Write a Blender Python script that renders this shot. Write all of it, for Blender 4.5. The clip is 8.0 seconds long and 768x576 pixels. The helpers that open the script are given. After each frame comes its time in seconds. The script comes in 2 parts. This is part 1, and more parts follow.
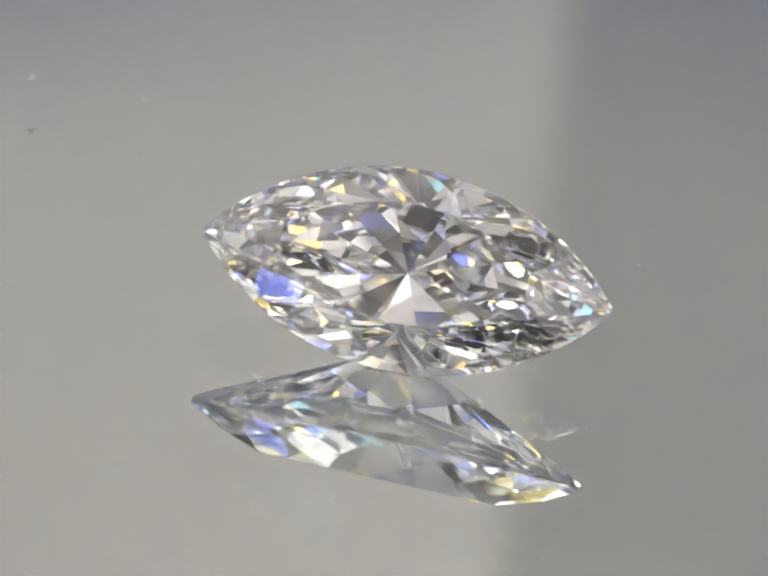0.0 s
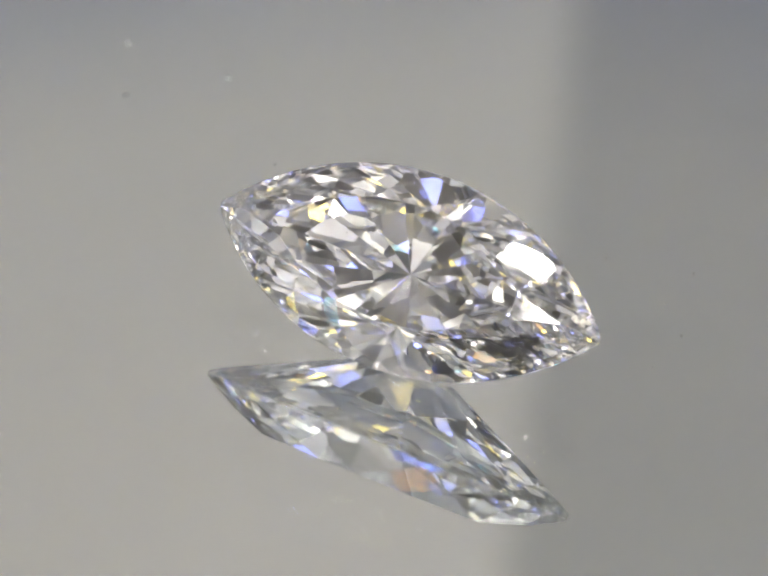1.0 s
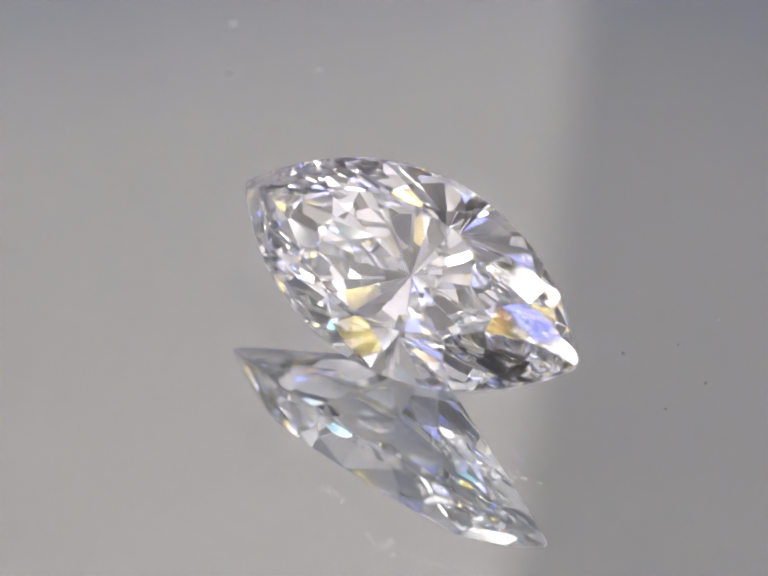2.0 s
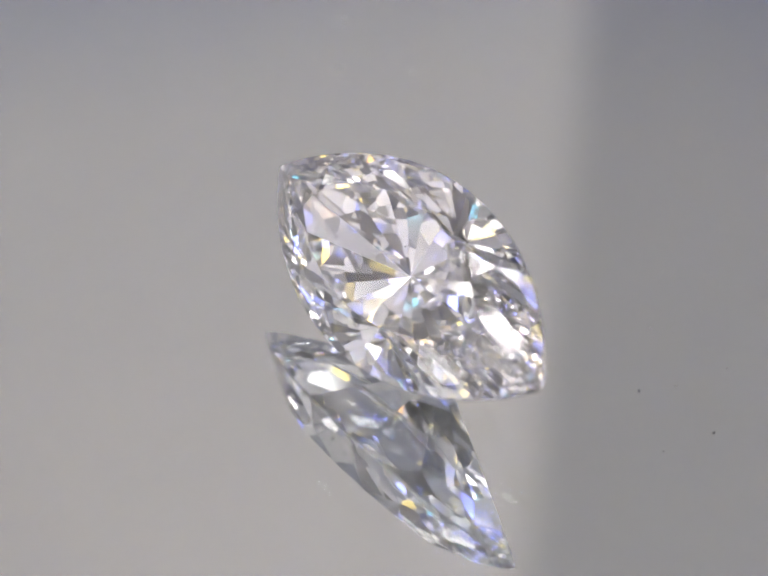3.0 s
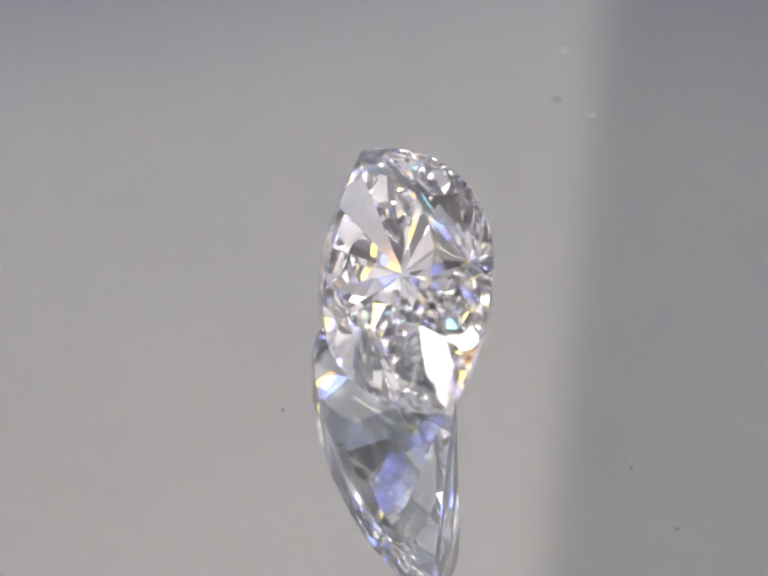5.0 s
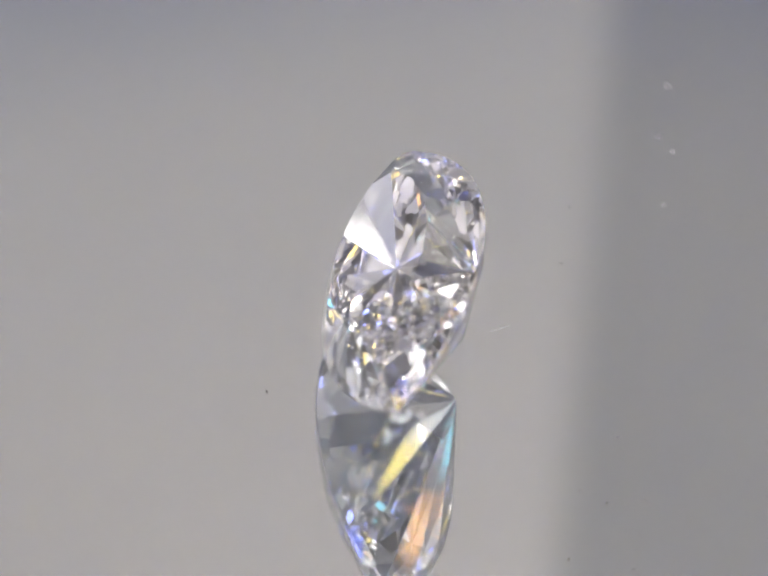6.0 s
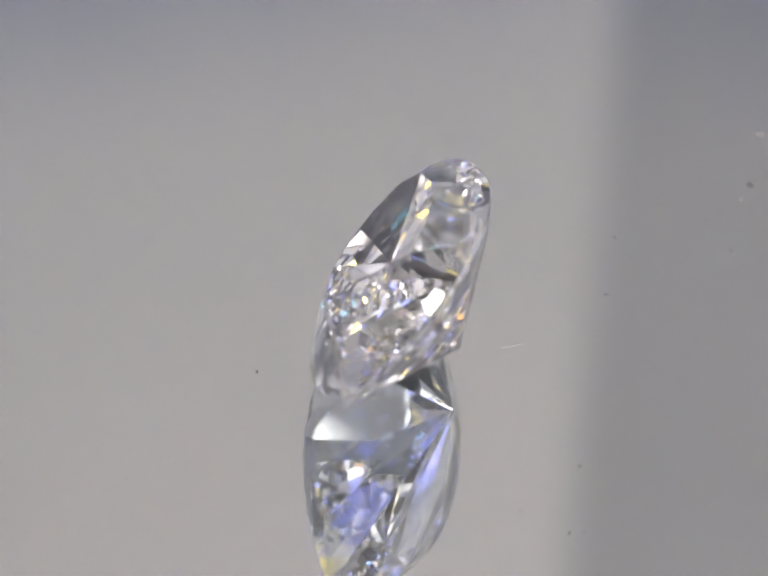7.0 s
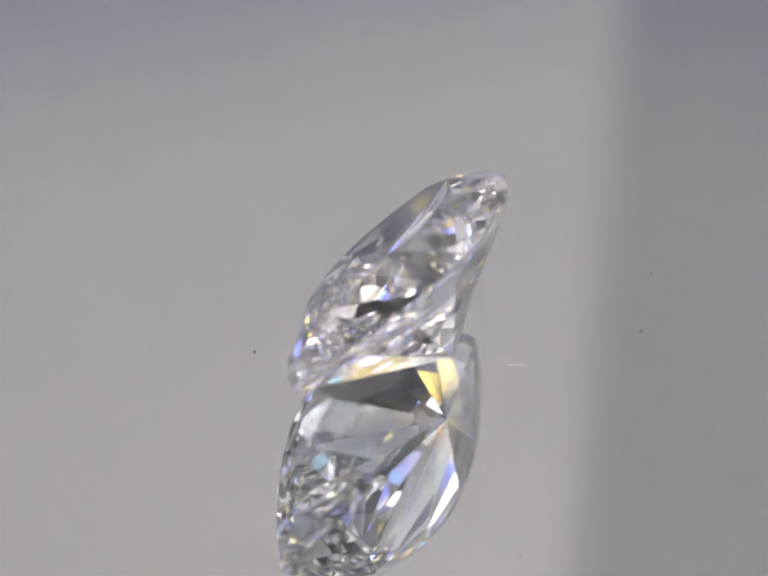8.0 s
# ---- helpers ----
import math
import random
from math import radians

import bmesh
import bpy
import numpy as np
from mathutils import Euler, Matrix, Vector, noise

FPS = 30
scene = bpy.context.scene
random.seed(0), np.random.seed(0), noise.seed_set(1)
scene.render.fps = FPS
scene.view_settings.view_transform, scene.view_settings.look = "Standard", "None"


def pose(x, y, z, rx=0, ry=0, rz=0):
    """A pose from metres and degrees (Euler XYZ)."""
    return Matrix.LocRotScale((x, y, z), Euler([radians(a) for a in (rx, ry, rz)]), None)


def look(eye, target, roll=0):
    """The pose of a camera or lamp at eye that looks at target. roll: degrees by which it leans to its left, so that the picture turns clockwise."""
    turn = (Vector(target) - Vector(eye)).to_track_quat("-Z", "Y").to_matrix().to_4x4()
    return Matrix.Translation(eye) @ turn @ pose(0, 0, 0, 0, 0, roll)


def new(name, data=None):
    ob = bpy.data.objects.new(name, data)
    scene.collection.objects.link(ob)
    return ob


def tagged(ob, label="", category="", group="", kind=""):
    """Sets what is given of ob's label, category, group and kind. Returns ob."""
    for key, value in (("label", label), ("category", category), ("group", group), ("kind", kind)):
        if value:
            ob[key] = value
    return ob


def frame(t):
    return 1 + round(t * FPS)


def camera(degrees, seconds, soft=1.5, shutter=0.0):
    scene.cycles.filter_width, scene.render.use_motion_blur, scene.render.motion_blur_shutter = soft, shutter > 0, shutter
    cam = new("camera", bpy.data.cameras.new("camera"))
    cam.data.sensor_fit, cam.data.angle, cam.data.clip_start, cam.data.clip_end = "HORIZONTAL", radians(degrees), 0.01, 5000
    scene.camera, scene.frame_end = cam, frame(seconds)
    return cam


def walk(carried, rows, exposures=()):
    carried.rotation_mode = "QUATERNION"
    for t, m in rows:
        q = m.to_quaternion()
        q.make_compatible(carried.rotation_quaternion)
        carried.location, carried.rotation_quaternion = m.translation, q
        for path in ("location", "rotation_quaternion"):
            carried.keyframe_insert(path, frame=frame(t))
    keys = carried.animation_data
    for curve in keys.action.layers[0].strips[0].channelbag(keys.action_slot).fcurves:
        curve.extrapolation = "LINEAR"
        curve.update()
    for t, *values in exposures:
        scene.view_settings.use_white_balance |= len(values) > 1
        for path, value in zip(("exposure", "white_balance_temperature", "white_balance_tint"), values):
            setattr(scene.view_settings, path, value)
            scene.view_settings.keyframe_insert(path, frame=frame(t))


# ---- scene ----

MM = 0.001
SECONDS = 8.0
START, RATE = 8.75, 13.20            # the turntable's heading at 0 s and its speed, degrees and degrees a second, clockwise
TILT = 43.3                          # lean of the stone, lying on one flank of its pavilion
LENGTH, WIDTH, GIRDLE = 10.0 * MM, 4.86 * MM, 0.12 * MM
PAVILION, CROWN = 2.30 * MM, 0.84 * MM
GLASS = 2.0 * MM                     # thickness of the mirror's glass
WOBBLE = 0.72                        # the plate is not quite level on its turntable, degrees

# ---- camera ----
cam = camera(14.42, SECONDS, soft=2.1)
EYE = (-0.000314, -0.05664, 0.04512)
TARGET = (-0.000314, 0.001506, 0.0)
cam.data.dof.use_dof, cam.data.dof.focus_distance, cam.data.dof.aperture_fstop = True, 0.0725, 80.0
walk(cam, [(0.0, look(EYE, TARGET, 6.1)), (SECONDS, look(EYE, TARGET, 6.1))],
     [(0.0, -0.14, 6650, 1), (1.0, -0.14, 6650, 1), (1.5, -0.14, 6475, 6), (3.0, -0.14, 6400, 8), (SECONDS, -0.14, 6400, 8)])

# ---- light ----
scene.view_settings.exposure = 0.0
cyc = scene.cycles
cyc.max_bounces, cyc.glossy_bounces, cyc.transmission_bounces, cyc.diffuse_bounces = 28, 24, 24, 4
LED_POWER = 36.0
world = bpy.data.worlds.new("world")
world.use_nodes = True
world.node_tree.nodes["Background"].inputs[0].default_value = (0.5, 0.5, 0.5, 1)
world.node_tree.nodes["Background"].inputs[1].default_value = 0.05
scene.world = world


# ---- materials ----
def material(name):
    m = bpy.data.materials.new(name)
    m.use_nodes = True
    m.node_tree.nodes.clear()
    out = m.node_tree.nodes.new("ShaderNodeOutputMaterial")
    return m, m.node_tree.nodes, m.node_tree.links, out


def clear_material(name, ior, colour, rough=0.0):
    m, nodes, links, out = material(name)
    g = nodes.new("ShaderNodeBsdfGlass")
    g.inputs["Color"].default_value, g.inputs["IOR"].default_value, g.inputs["Roughness"].default_value = (*colour, 1), ior, rough
    links.new(g.outputs[0], out.inputs[0])
    return m


def silver_material():
    m, nodes, links, out = material("silver")
    g = nodes.new("ShaderNodeBsdfGlossy")
    g.inputs["Color"].default_value, g.inputs["Roughness"].default_value = (0.83, 0.87, 0.862, 1), 0.0
    links.new(g.outputs[0], out.inputs[0])
    return m


def matte(name, low, high, scale, rough=0.7, bump=0.1, step=0.0005):
    """Two tones of one surface in cloudy patches with a finer grain and relief."""
    m, nodes, links, out = material(name)
    b = nodes.new("ShaderNodeBsdfPrincipled")
    where = nodes.new("ShaderNodeTexCoord")
    big, fine = nodes.new("ShaderNodeTexNoise"), nodes.new("ShaderNodeTexNoise")
    big.inputs["Scale"].default_value, fine.inputs["Scale"].default_value = scale, scale * 40
    big.inputs["Detail"].default_value = 4
    mix, ramp, bmp = nodes.new("ShaderNodeMath"), nodes.new("ShaderNodeMix"), nodes.new("ShaderNodeBump")
    ramp.data_type = "RGBA"
    mix.operation = "MULTIPLY_ADD"
    mix.inputs[1].default_value = 0.25
    ramp.inputs["A"].default_value, ramp.inputs["B"].default_value = (*low, 1), (*high, 1)
    links.new(where.outputs["Object"], big.inputs["Vector"])
    links.new(where.outputs["Object"], fine.inputs["Vector"])
    links.new(fine.outputs[0], mix.inputs[0])
    links.new(big.outputs[0], mix.inputs[2])
    links.new(mix.outputs[0], ramp.inputs["Factor"])
    links.new(ramp.outputs["Result"], b.inputs["Base Color"])
    bmp.inputs["Strength"].default_value, bmp.inputs["Distance"].default_value = bump, step
    links.new(fine.outputs[0], bmp.inputs["Height"])
    links.new(bmp.outputs[0], b.inputs["Normal"])
    b.inputs["Roughness"].default_value = rough
    links.new(b.outputs[0], out.inputs[0])
    return m


def shaded_backdrop(name, low, middle, high, lean):
    """Backdrop with vignette and light fall-off painted into its colour: blue-grey at the foot, running into a light
    neutral and a slightly warm tone above.
    """
    m, nodes, links, out = material(name)
    b = nodes.new("ShaderNodeBsdfPrincipled")
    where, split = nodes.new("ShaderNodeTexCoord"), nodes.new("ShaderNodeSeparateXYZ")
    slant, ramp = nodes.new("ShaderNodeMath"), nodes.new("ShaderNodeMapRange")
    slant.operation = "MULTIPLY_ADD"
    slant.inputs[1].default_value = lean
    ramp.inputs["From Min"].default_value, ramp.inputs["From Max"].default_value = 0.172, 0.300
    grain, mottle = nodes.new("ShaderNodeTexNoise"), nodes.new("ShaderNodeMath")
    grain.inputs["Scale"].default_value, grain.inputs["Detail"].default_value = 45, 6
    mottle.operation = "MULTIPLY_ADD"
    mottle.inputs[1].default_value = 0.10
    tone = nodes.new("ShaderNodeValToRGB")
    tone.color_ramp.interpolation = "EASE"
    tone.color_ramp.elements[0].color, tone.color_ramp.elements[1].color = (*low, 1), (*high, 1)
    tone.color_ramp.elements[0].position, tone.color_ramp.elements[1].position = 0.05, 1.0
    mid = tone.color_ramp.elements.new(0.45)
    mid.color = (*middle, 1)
    links.new(where.outputs["Object"], split.inputs[0])
    links.new(where.outputs["Object"], grain.inputs["Vector"])
    links.new(split.outputs["X"], slant.inputs[0])
    links.new(split.outputs["Z"], slant.inputs[2])
    links.new(slant.outputs[0], ramp.inputs["Value"])
    links.new(grain.outputs[0], mottle.inputs[0])
    links.new(ramp.outputs["Result"], mottle.inputs[2])
    links.new(mottle.outputs[0], tone.inputs["Fac"])
    links.new(tone.outputs[0], b.inputs["Base Color"])
    b.inputs["Roughness"].default_value = 0.85
    links.new(b.outputs[0], out.inputs[0])
    return m


def glow(name, colour, strength):
    m, nodes, links, out = material(name)
    e = nodes.new("ShaderNodeEmission")
    e.inputs[0].default_value, e.inputs[1].default_value = (*colour, 1), strength
    links.new(e.outputs[0], out.inputs[0])
    return m


DIAMOND = clear_material("diamond", 2.417, (1, 1, 1))
GIRDLE_SKIN = clear_material("bruted_girdle", 2.417, (0.97, 0.97, 0.97), 0.15)
PLATE = clear_material("mirror_glass", 1.52, (0.985, 0.985, 0.99))
SILVER = silver_material()
WHITE_WALL = matte("white_booth_card", (0.74, 0.735, 0.72), (0.80, 0.795, 0.78), 6)
GREY_CARD = matte("grey_card", (0.15, 0.145, 0.14), (0.20, 0.195, 0.19), 6)
# blue chosen for its bounce: an added reflector under the backdrop's foot
BLUE_BOUNCE = matte("blue_grey_card", (0.36, 0.40, 0.48), (0.42, 0.46, 0.54), 8)
# low tones carry the vignette and fall-off; the colour does the darkening
BACKDROP_LIGHT = shaded_backdrop("light_backdrop_shaded", (0.295, 0.308, 0.352), (0.442, 0.429, 0.409), (0.446, 0.427, 0.400), 0.35)
BACKDROP_GREY = shaded_backdrop("grey_backdrop_shaded", (0.219, 0.233, 0.266), (0.303, 0.299, 0.291), (0.279, 0.276, 0.264), -0.12)
DARK_WALL = matte("dark_cloth", (0.013, 0.011, 0.009), (0.022, 0.019, 0.016), 12)
BLACK_PLASTIC = matte("black_plastic", (0.02, 0.02, 0.02), (0.03, 0.03, 0.03), 80, 0.45)
DUST_DARK = matte("dark_dust", (0.02, 0.018, 0.015), (0.06, 0.05, 0.045), 9000, 0.9, 0.1, 0.00001)
DUST_GREY = matte("grey_dust", (0.24, 0.235, 0.225), (0.36, 0.35, 0.335), 9000, 0.9, 0.1, 0.00001)
DUST_WHITE = matte("white_lint", (0.7, 0.7, 0.68), (0.85, 0.85, 0.83), 9000, 0.22, 0.02, 0.000002)
LED_WHITE = glow("led_white", (1.0, 0.92, 0.885), LED_POWER)
# extra-strong diode, added to make one tip facet flash
LED_FLASH = glow("led_flash", (1.0, 0.93, 0.90), 80.0)
# made-up tinted diodes: their colours stand for the stone's dispersion (fire)
LED_FIRE_YELLOW = glow("led_fire_yellow", (1.0, 0.72, 0.17), 18.0)
LED_FIRE_ORANGE = glow("led_fire_orange", (1.0, 0.46, 0.12), 12.0)
LED_FIRE_CYAN = glow("led_fire_cyan", (0.25, 0.78, 1.0), 14.0)
LED_FIRE_BLUE = glow("led_fire_blue", (0.22, 0.27, 1.0), 26.0)
# added fill glow between the diodes, sets the stone's base grey
PANEL_FILL = glow("panel_fill", (1.0, 0.915, 0.885), 0.36)


# ---- mesh helpers ----
def part(name, bm, mat, parent=None, label=""):
    me = bpy.data.meshes.new(name)
    bm.to_mesh(me)
    bm.free()
    for m in mat if isinstance(mat, (list, tuple)) else (mat,):
        me.materials.append(m)
    ob = new(name, me)
    ob.parent = parent
    return tagged(ob, label) if label else ob


def box(x0, x1, y0, y1, z0, z1, bevel=0.0):
    bm = bmesh.new()
    bmesh.ops.create_cube(bm, size=1)
    for v in bm.verts:
        v.co = (x0 + (v.co.x + 0.5) * (x1 - x0), y0 + (v.co.y + 0.5) * (y1 - y0), z0 + (v.co.z + 0.5) * (z1 - z0))
    if bevel:
        bmesh.ops.bevel(bm, geom=bm.edges[:], offset=bevel, segments=2, affect="EDGES")
    return bm


def turned(profile, segments=128):
    """A body of revolution from (radius, height) pairs, closed at both ends."""
    bm = bmesh.new()
    rings = [[bm.verts.new((r * math.cos(a), r * math.sin(a), z)) for a in (2 * math.pi * k / segments for k in range(segments))] for r, z in profile]
    for low, high in zip(rings, rings[1:]):
        for k in range(segments):
            j = (k + 1) % segments
            bm.faces.new((low[k], low[j], high[j], high[k]))
    bm.faces.new(rings[-1])
    bm.faces.new(rings[0][::-1])
    bmesh.ops.recalc_face_normals(bm, faces=bm.faces[:])
    return bm


# ---- booth ----
def booth():
    t = 0.006
    edge, lean = 0.0280, 0.035        # the light and the darker half meet in a slightly slanting seam
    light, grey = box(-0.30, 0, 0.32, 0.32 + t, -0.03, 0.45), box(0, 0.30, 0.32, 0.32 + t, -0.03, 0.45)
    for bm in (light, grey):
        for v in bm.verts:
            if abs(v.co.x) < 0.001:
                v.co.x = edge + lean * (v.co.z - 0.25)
    tagged(part("wall_north", light, BACKDROP_LIGHT), "light grey backdrop, vignette and fall-off painted blue-grey at its foot", "wall", kind="structure")
    tagged(part("wall_north_grey", grey, BACKDROP_GREY), "darker grey half of the backdrop beside the light one", "wall", kind="structure")
    # sides, front and ceiling are unseen, added for the stone to mirror
    tagged(part("wall_west", box(-0.30 - t, -0.30, -0.30, 0.32 + t, -0.03, 0.45), WHITE_WALL), "unseen off-white card side wall, added round the stone", "wall", kind="structure")
    tagged(part("wall_east", box(0.30, 0.30 + t, 0.04, 0.32 + t, -0.03, 0.45), WHITE_WALL), "unseen off-white card side wall, added round the stone", "wall", kind="structure")
    tagged(part("wall_east_dark", box(0.30, 0.30 + t, -0.30, 0.04, -0.03, 0.45), DARK_WALL), "dark cloth hung beside the white side wall", "wall", kind="structure")
    tagged(part("wall_south", box(-0.30, 0.30, -0.30 - t, -0.30, -0.03, 0.45), WHITE_WALL), "unseen off-white card front wall, added round the stone", "wall", kind="structure")
    tagged(part("ceiling", box(-0.306, 0.306, -0.306, 0.336, 0.45, 0.45 + t), GREY_CARD), "unseen grey card ceiling, added behind the lamps", "ceiling", kind="structure")
    tagged(part("floor", box(-0.306, 0.306, -0.306, 0.336, -0.03 - t, -0.03), BLUE_BOUNCE), "unseen blue-grey floor card, added to bounce blue onto the backdrop", "floor", kind="structure")


def added_dark_cloth():
    """Folded dark cloth on the front wall, unseen, added so that facets mirror something dark."""
    bm = bmesh.new()
    n, top, low = 90, 0.24, -0.03
    rows = []
    for z in (top, low):
        for back in (0, 1):
            rows.append([bm.verts.new((-0.165 + 0.33 * k / n, -0.297 + 0.003 * back + (0.004 * math.sin(k * 0.9) + 0.006) * (1 - back), z)) for k in range(n + 1)])
    for k in range(n):
        for a, b in ((0, 2), (2, 3), (3, 1), (1, 0)):
            bm.faces.new((rows[a][k], rows[a][k + 1], rows[b][k + 1], rows[b][k]))
    for k in (0, n):
        bm.faces.new((rows[0][k], rows[2][k], rows[3][k], rows[1][k]))
    bmesh.ops.recalc_face_normals(bm, faces=bm.faces[:])
    tagged(part("curtain", bm, DARK_WALL), "unseen dark folded cloth, added for the stone's dark facets", "curtain")


def led_panel(place, turn, wide, deep, columns, rows, soft=True, large=(), sizes="s" * 13 + "m" * 5 + "l", face=None):
    """An unseen flat lamp that shines along its own -z: a housing, a glowing sheet added as fill and rows of diodes."""
    lamp = tagged(new("led_panel"), "unseen white lamp panel, rows of round diodes partly tinted for the stone's fire", "lamp", "lamps round the booth")
    lamp.matrix_basis = pose(*place, *turn)
    a, b = wide / 2, deep / 2
    part("housing", box(-a, a, -b, b, -0.006, 0, 0.002), face or (WHITE_WALL if soft else BLACK_PLASTIC), lamp)
    if soft:
        part("fill_sheet", box(-a + 0.006, a - 0.006, -b + 0.006, b - 0.006, -0.008, -0.0062), PANEL_FILL, lamp, "softly glowing sheet added as fill light")
    else:
        tagged(lamp, "%s lamp panel with a few bright round diodes" % ("white" if face else "black"))
        part("faceplate", box(-a + 0.006, a - 0.006, -b + 0.006, b - 0.006, -0.008, -0.0062), face or BLACK_PLASTIC, lamp)
    # w, a, c and b are the tints that imitate dispersed glints
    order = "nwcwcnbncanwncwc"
    for i in range(columns):
        for j in range(rows):
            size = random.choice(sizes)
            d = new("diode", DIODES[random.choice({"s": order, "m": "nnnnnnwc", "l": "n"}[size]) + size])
            d.parent = lamp
            d.location = ((i + 0.5) / columns * (wide - 0.02) - a + 0.01 + random.uniform(-0.004, 0.004),
                          (j + 0.5) / rows * (deep - 0.02) - b + 0.01 + random.uniform(-0.004, 0.004), -0.0082)
    # large diodes are added where chosen facets look, so those facets flash
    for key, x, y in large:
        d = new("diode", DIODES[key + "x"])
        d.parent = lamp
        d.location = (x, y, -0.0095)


DIODES = {}


def lamps():
    for key, mat in (("n", LED_WHITE), ("p", LED_FLASH), ("w", LED_FIRE_YELLOW), ("a", LED_FIRE_ORANGE), ("c", LED_FIRE_BLUE), ("b", LED_FIRE_CYAN)):
        for size, r in (("s", 0.0023), ("m", 0.0040), ("l", 0.0062), ("x", 0.0110 if key == "p" else 0.0070)):
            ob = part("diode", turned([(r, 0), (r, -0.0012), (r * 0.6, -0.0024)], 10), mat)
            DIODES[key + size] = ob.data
            bpy.data.objects.remove(ob)
    for x, y in ((-0.165, -0.19), (0.165, -0.19), (-0.165, -0.025), (0, -0.025), (0.165, -0.025), (0.165, 0.14), (0, 0.14)):
        led_panel((x, y, 0.45), (0, 0, 0), 0.15, 0.15, 9, 9, large=(("p", -0.017, 0.037),) if (x, y) == (0.165, -0.025) else ())
    for x in (-0.14, 0.14):
        led_panel((x, -0.30, 0.33), (90, 0, 0), 0.16, 0.13, 10, 8)
    led_panel((-0.30, -0.18, 0.13), (0, -90, 0), 0.16, 0.16, 9, 9)
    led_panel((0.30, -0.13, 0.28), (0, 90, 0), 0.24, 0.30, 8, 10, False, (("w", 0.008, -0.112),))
    # sparse small diodes added to scatter glints over the late grey facets
    led_panel((0.30, 0.17, 0.16), (0, 90, 0), 0.20, 0.22, 8, 9, False, sizes="s", face=WHITE_WALL)


# ---- turntable and mirror ----
def turntable():
    base = tagged(new("turntable"), "round black turntable under the mirror plate", "turntable")
    base.location = (0, 0, -0.03)
    r = 0.048
    part("foot", turned([(0.040, 0), (0.042, 0.002), (0.042, 0.012), (0.040, 0.014), (0.012, 0.014)]), BLACK_PLASTIC, base)
    part("platter", turned([(r - 0.002, 0.015), (r, 0.017), (r, 0.0255), (r - 0.001, 0.0265)]), BLACK_PLASTIC, base)
    return base


def mirror_plate():
    plate = tagged(new("mirror_plate"), "round clear glass mirror silvered on its back", "mirror")
    r = 0.045
    part("glass", turned([(r - 0.0003, -GLASS), (r, -GLASS + 0.0003), (r, -0.0003), (r - 0.0003, 0)], 160), PLATE, plate)
    part("silver_backing", turned([(r - 0.0006, -GLASS - 0.0003), (r - 0.0006, -GLASS - 0.000003)], 160), SILVER, plate, "bright silver backing")
    return plate


# ---- diamond ----
def outline(x):
    """Half width of the boat-shaped girdle at x along its length."""
    radius = (LENGTH ** 2 + WIDTH ** 2) / (4 * WIDTH)
    return math.sqrt(max(radius ** 2 - x * x, 0)) - (radius - WIDTH / 2)


def outline_point(a):
    """The girdle's point at a of a turn (0: one tip, 0.25: the middle of one side), evenly spread along the arcs."""
    radius = (LENGTH ** 2 + WIDTH ** 2) / (4 * WIDTH)
    half = math.asin(LENGTH / 2 / radius)
    a %= 1
    side = 1 if a <= 0.5 else -1
    u = 1 - 4 * (a if a <= 0.5 else 1 - a)
    x = radius * math.sin(half * u)
    return Vector((x, side * outline(x), 0))


def outline_way(a):
    """The girdle's outward direction at a."""
    if min(a % 0.5, 0.5 - a % 0.5) < 1e-6:
        return Vector((1 if a % 1 < 0.25 or a % 1 > 0.75 else -1, 0, 0))
    p = outline_point(a)
    radius = (LENGTH ** 2 + WIDTH ** 2) / (4 * WIDTH)
    centre = Vector((0, -math.copysign(radius - WIDTH / 2, p.y), 0))
    return (p - centre).normalized()


def plane(p, q, r):
    """A plane through three points, its normal away from the stone's heart."""
    n = (q - p).cross(r - p).normalized()
    return (p, n if n.dot(p) > 0 else -n)


def crease(one, two, outward):
    """The way along which two facets meet, away from the stone's heart."""
    way = one[1].cross(two[1]).normalized()
    return way if way.dot(outward) > 0 else -way


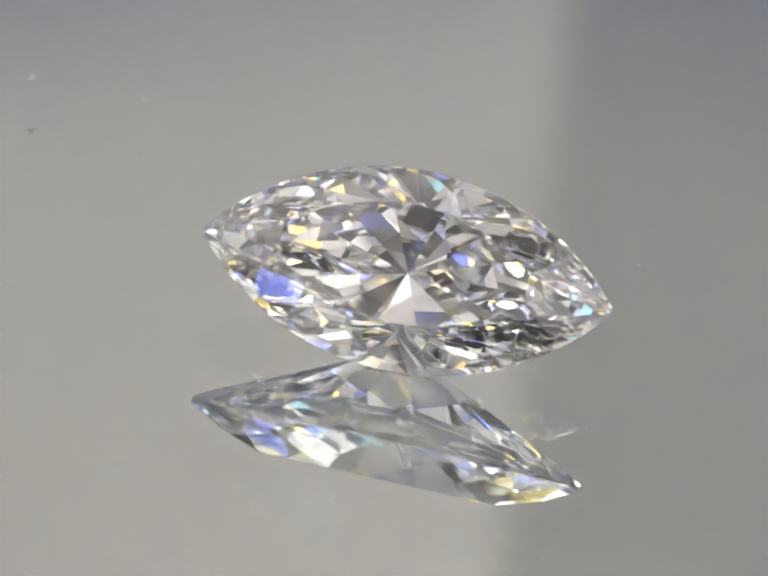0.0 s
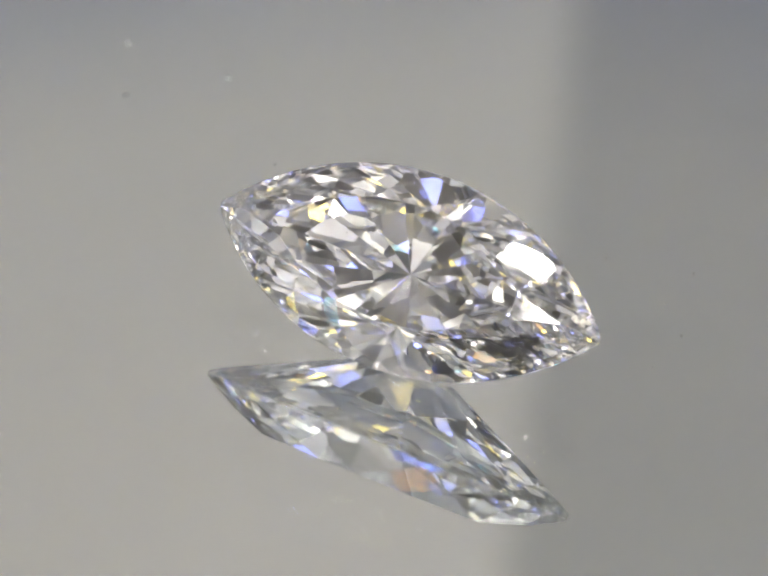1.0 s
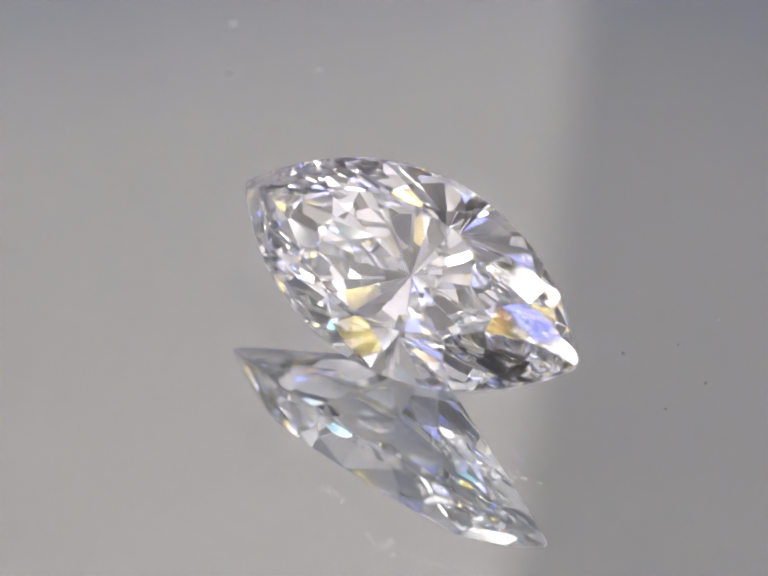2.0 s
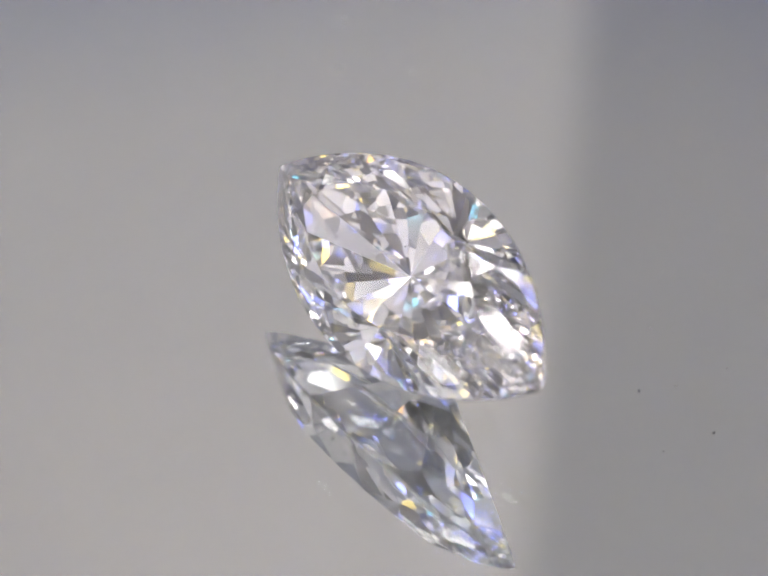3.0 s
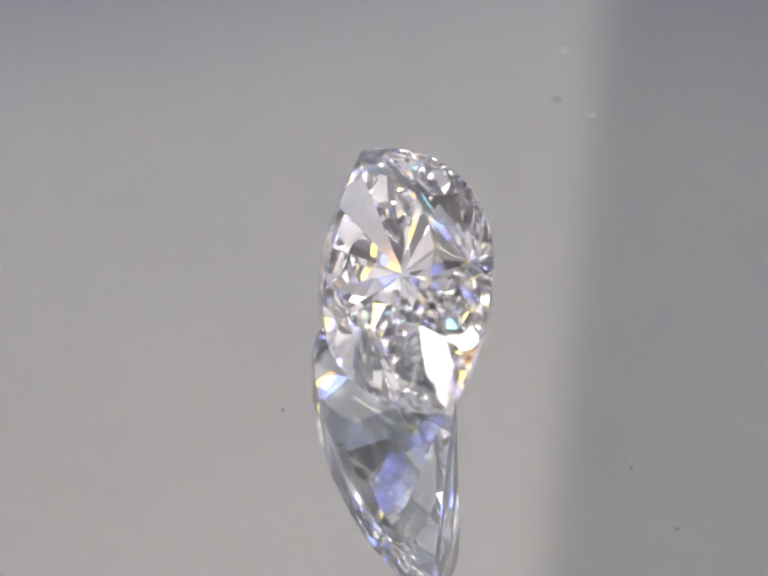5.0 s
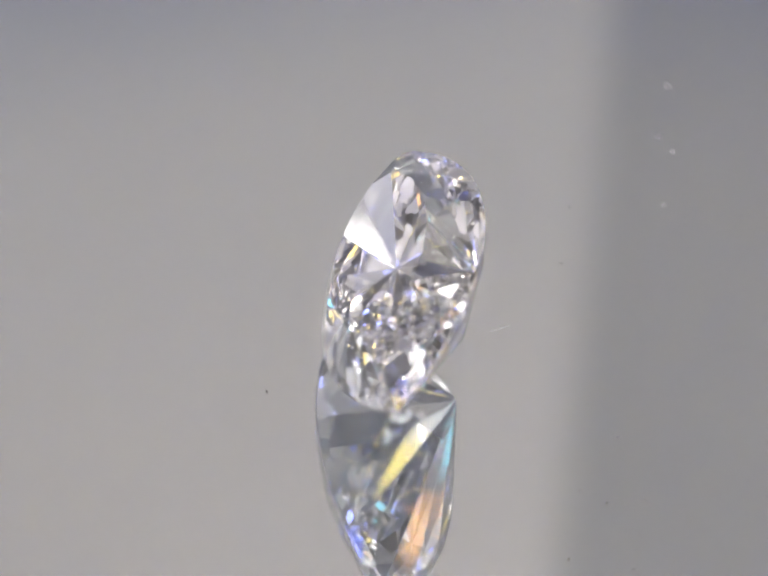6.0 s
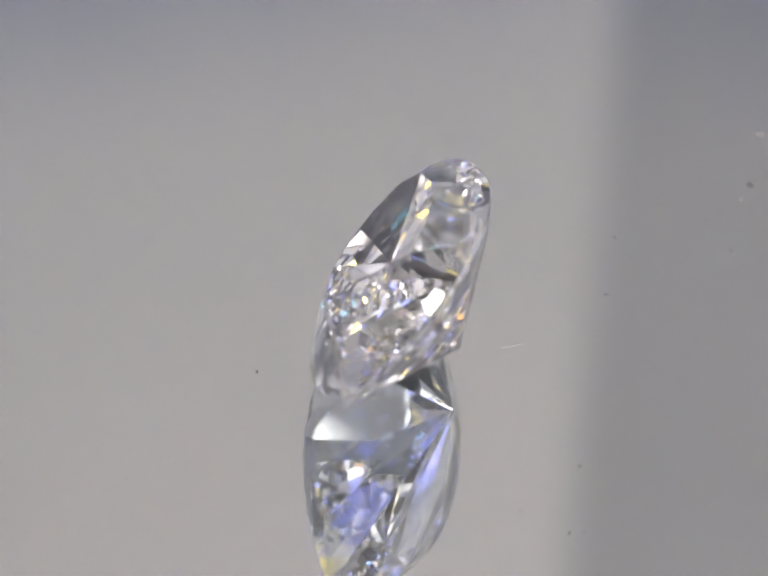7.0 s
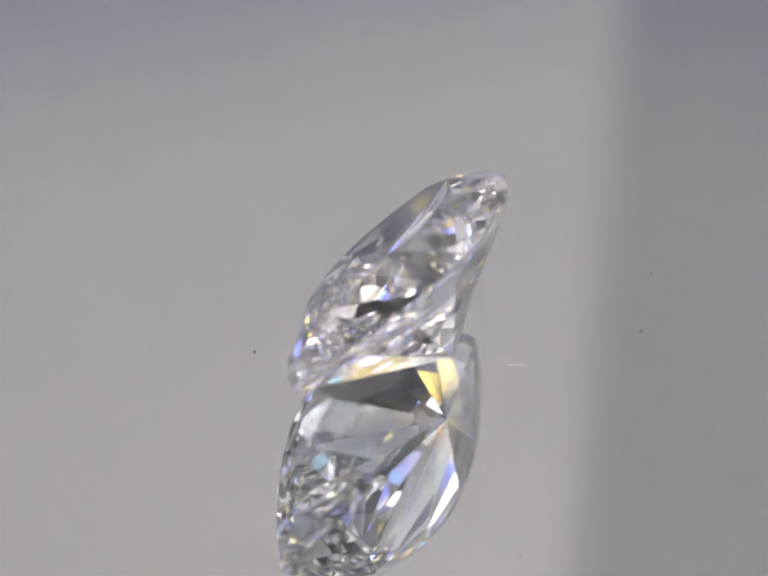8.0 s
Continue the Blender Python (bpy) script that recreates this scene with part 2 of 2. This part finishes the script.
def diamond():
    half = GIRDLE / 2
    bm = bmesh.new()
    ring = [outline_point((k + 0.5) / 96) for k in range(96)]
    low = [bm.verts.new((p.x, p.y, -4 * MM)) for p in ring]
    high = [bm.verts.new((p.x, p.y, 3 * MM)) for p in ring]
    for k in range(96):
        j = (k + 1) % 96
        bm.faces.new((low[k], low[j], high[j], high[k]))
    bm.faces.new(low[::-1])
    bm.faces.new(high)
    up, down = Vector((0, 0, half)), Vector((0, 0, -half))
    kinds = []
    culet = Vector((0, 0, -half - PAVILION))
    top = half + CROWN
    marks = [0.034, 0.096, 0.164, 0.25, 0.336, 0.404, 0.466, 0.534, 0.596, 0.664, 0.75, 0.836, 0.904, 0.966]
    crown_marks = [0.030, 0.092, 0.168, 0.25, 0.332, 0.408, 0.470, 0.530, 0.592, 0.668, 0.75, 0.832, 0.908, 0.970]
    halfway = lambda row: [(a + b) / 2 for a, b in zip(row, row[1:] + [row[0] + 1])]
    cuts = []
    mains, bezels, corners = [], [], []
    for a in marks:
        g, n = outline_point(a), outline_way(a)
        mains.append(plane(g + down, g + down + Vector((-n.y, n.x, 0)), culet))
    for a in crown_marks:
        g, n = outline_point(a), outline_way(a)
        table = 0.57 + 0.09 * (abs(g.x) / (LENGTH / 2)) ** 1.5
        corner = Vector((g.x * table, g.y * (table + 0.02), top))
        corners.append(corner)
        bezels.append(plane(g + up, g + up + Vector((-n.y, n.x, 0)), corner))
    cuts += mains + bezels
    kinds += ["pavilion_main_facet"] * len(mains) + ["bezel_facet"] * len(bezels) + ["table_facet"]
    cuts.append((Vector((0, 0, top)), Vector((0, 0, 1))))
    for k, between in enumerate(halfway(marks)):
        j = (k + 1) % len(marks)
        g, h, m = outline_point(marks[k]), outline_point(marks[j]), outline_point(between)
        way = crease(mains[k], mains[j], m.normalized())
        s = culet + way * (0.84 * PAVILION / max(way.z, 1e-6))
        cuts.append(plane(g + down, m + down, s))
        cuts.append(plane(h + down, m + down, s))
        kinds += ["lower_girdle_facet"] * 2
    # stars and upper girdle facets meet on the crease of two bezels
    for k, between in enumerate(halfway(crown_marks)):
        j = (k + 1) % len(crown_marks)
        g, h, m = outline_point(crown_marks[k]), outline_point(crown_marks[j]), outline_point(between)
        one, two = bezels[k], bezels[j]
        level = half + CROWN * 0.56
        rhs = [one[1].dot(one[0]) - one[1].z * level, two[1].dot(two[0]) - two[1].z * level]
        x, y = np.linalg.solve(np.array([one[1][:2], two[1][:2]]), np.array(rhs))
        star = Vector((float(x), float(y), level))
        cuts.append(plane(corners[k], corners[j], star))
        cuts.append(plane(g + up, m + up, star))
        cuts.append(plane(h + up, m + up, star))
        kinds += ["star_facet"] + ["upper_girdle_facet"] * 2
    # short facets that break the edge all along the girdle
    rng = random.Random(7)
    lower = [c for c, kind in zip(cuts, kinds) if c[1].z < -0.05]
    upper = [c for c, kind in zip(cuts, kinds) if c[1].z > 0.05]
    height = lambda c, q: (c[1].dot(c[0]) - c[1].x * q.x - c[1].y * q.y) / c[1].z
    for below, breaks, least, most in ((True, 44, 0.93, 0.965), (False, 44, 0.91, 0.95)):
        surface = lower if below else upper
        for i in range(breaks):
            p, q = outline_point((i + 0.02) / breaks), outline_point((i + 0.98) / breaks)
            inner = (p + q) / 2 * rng.uniform(least, most)
            inner.z = max(height(c, inner) for c in surface) if below else min(height(c, inner) for c in surface)
            p.z = q.z = (half - rng.uniform(0.015, 0.04) * MM) * (-1 if below else 1)
            cuts.append(plane(p, q, inner))
            kinds.append("lower_break_facet" if below else "upper_break_facet")
    for p, n in cuts:
        made = bmesh.ops.bisect_plane(bm, geom=bm.verts[:] + bm.edges[:] + bm.faces[:], dist=1e-9, plane_co=p, plane_no=n, clear_outer=True)
        edges = [e for e in bm.edges if e.is_valid and e.is_boundary]
        if edges:
            bmesh.ops.holes_fill(bm, edges=edges, sides=0)
    bmesh.ops.remove_doubles(bm, verts=bm.verts[:], dist=2e-6)
    bmesh.ops.recalc_face_normals(bm, faces=bm.faces[:])
    turn = Matrix.Rotation(radians(TILT), 4, "X")
    rest = min((turn @ v.co).z for v in bm.verts)
    seat = Matrix.Translation((0.152 * MM, 0.087 * MM, -rest)) @ turn
    stone = tagged(new("diamond"), "clear colourless marquise-cut diamond lying tilted on a mirror", "gemstone")
    facets = {}
    for f in bm.faces:
        name = "girdle"
        if abs(f.normal.z) > 0.03:
            fit = max(range(len(cuts)), key=lambda k: f.normal.dot(cuts[k][1]))
            name = "%s|%d" % (kinds[fit], fit)
        facets.setdefault(name, []).append(f)
    for name in sorted(facets):
        piece = bmesh.new()
        seen = {}
        for f in facets[name]:
            for v in f.verts:
                if v not in seen:
                    seen[v] = piece.verts.new(seat @ v.co)
            piece.faces.new([seen[v] for v in f.verts])
        plain = name.split("|")[0]
        part(plain, piece, GIRDLE_SKIN if plain == "girdle" else DIAMOND, stone, "finely frosted girdle edge" if plain == "girdle" else "")
    bm.free()
    for x, y, deep, size in ((0.1, 0.5, 0.20, 0.040), (0.55, 0.72, 0.26, 0.030), (0.28, -0.95, 0.35, 0.026), (-1.5, 0.3, 0.5, 0.022)):
        speck = bmesh.new()
        bmesh.ops.create_icosphere(speck, subdivisions=1, radius=size * MM)
        for v in speck.verts:
            v.co = seat @ (Vector((v.co.x * 0.8, v.co.y * 1.2, v.co.z * 0.6)) + Vector((x * MM, y * MM, top - deep * MM)))
        part("inclusion", speck, DUST_DARK, stone, "tiny dark inclusion under the table")
    return stone


# ---- dust ----
def dust(x, y, z, size, flat, mat, label, seed, tall=0.5):
    """A crumb that lies on the mirror (or on its silver) at x, y, in millimetres, when the clip starts."""
    rng = random.Random(seed)
    bm = bmesh.new()
    bmesh.ops.create_icosphere(bm, subdivisions=2, radius=1)
    for v in bm.verts:
        k = 1 + rng.uniform(-0.3, 0.3)
        v.co = (v.co.x * k * size * MM, v.co.y * k * size * flat * MM, v.co.z * k * 0.5 * size * tall * MM)
    low = min(v.co.z for v in bm.verts)
    spin = Matrix.Rotation(rng.uniform(0, 6), 4, "Z")
    for v in bm.verts:
        v.co = spin @ v.co + Vector((x * MM, y * MM, z * MM - low))
    ob = tagged(part("dust_speck", bm, mat), label, "dust", "dust on the mirror")
    SPECKS.append(ob)
    return ob


def scratch():
    bm = bmesh.new()
    a, b = Vector((-1.00, 2.65, -1.978)) * MM, Vector((-1.23, 3.25, -1.978)) * MM
    side = (b - a).cross(Vector((0, 0, 1))).normalized()
    rings = []
    for k in range(13):
        u = k / 12
        c = a.lerp(b, u) + side * 0.015 * MM * math.sin(u * 7)
        r = 0.024 * MM * (0.6 + 0.4 * math.sin(math.pi * u))
        rings.append([bm.verts.new(c + side * r * math.cos(w) + Vector((0, 0, 0.6 * r * math.sin(w)))) for w in (i * math.pi / 3 for i in range(6))])
    for p, q in zip(rings, rings[1:]):
        for i in range(6):
            bm.faces.new((p[i], p[(i + 1) % 6], q[(i + 1) % 6], q[i]))
    bm.faces.new(rings[0])
    bm.faces.new(rings[-1])
    bmesh.ops.recalc_face_normals(bm, faces=bm.faces[:])
    SPECKS.append(tagged(part("scratch", bm, DUST_WHITE), "short fine white scratch in the mirror's silver", "scratch"))


SPECKS = []


def crumbs():
    dust(1.06, -3.06, -2.0 + 0.002, 0.035, 0.8, DUST_DARK, "tiny black spot on the mirror's silver", 1, 0.1)
    dust(-4.70, 5.10, 0, 0.05, 0.7, DUST_GREY, "small grey dust speck on the mirror", 2)
    dust(-10.04, 8.70, 0, 0.075, 0.8, DUST_WHITE, "pale dust speck on the mirror", 3)
    dust(-7.04, 8.24, 0, 0.065, 0.7, DUST_WHITE, "pale dust speck on the mirror", 4)
    dust(4.12, 4.72, 0, 0.05, 0.6, DUST_GREY, "small grey dust speck on the mirror", 5)
    dust(6.30, 4.95, 0, 0.065, 0.4, DUST_GREY, "small grey dust speck on the mirror", 6)
    dust(5.90, 3.50, 0, 0.045, 0.7, DUST_GREY, "small grey dust speck on the mirror", 7)
    scratch()


# ---- what turns ----
def heading(t, offset=0.0):
    return -(offset + RATE * t)


def motions():
    times = [0.5 * k for k in range(17)]
    walk(STONE, [(t, pose(0, 0, 0, 0, 0, heading(t, START))) for t in times])
    lean = pose(0, 0, 0, WOBBLE, 0, 0)
    for ob in SPECKS:
        walk(ob, [(t, pose(0, 0, 0, 0, 0, heading(t))) for t in times])
    walk(MIRROR, [(t, pose(0, 0, 0, 0, 0, heading(t - 4.0)) @ lean) for t in times])


booth()
added_dark_cloth()
lamps()
turntable()
MIRROR = mirror_plate()
STONE = diamond()
crumbs()
motions()
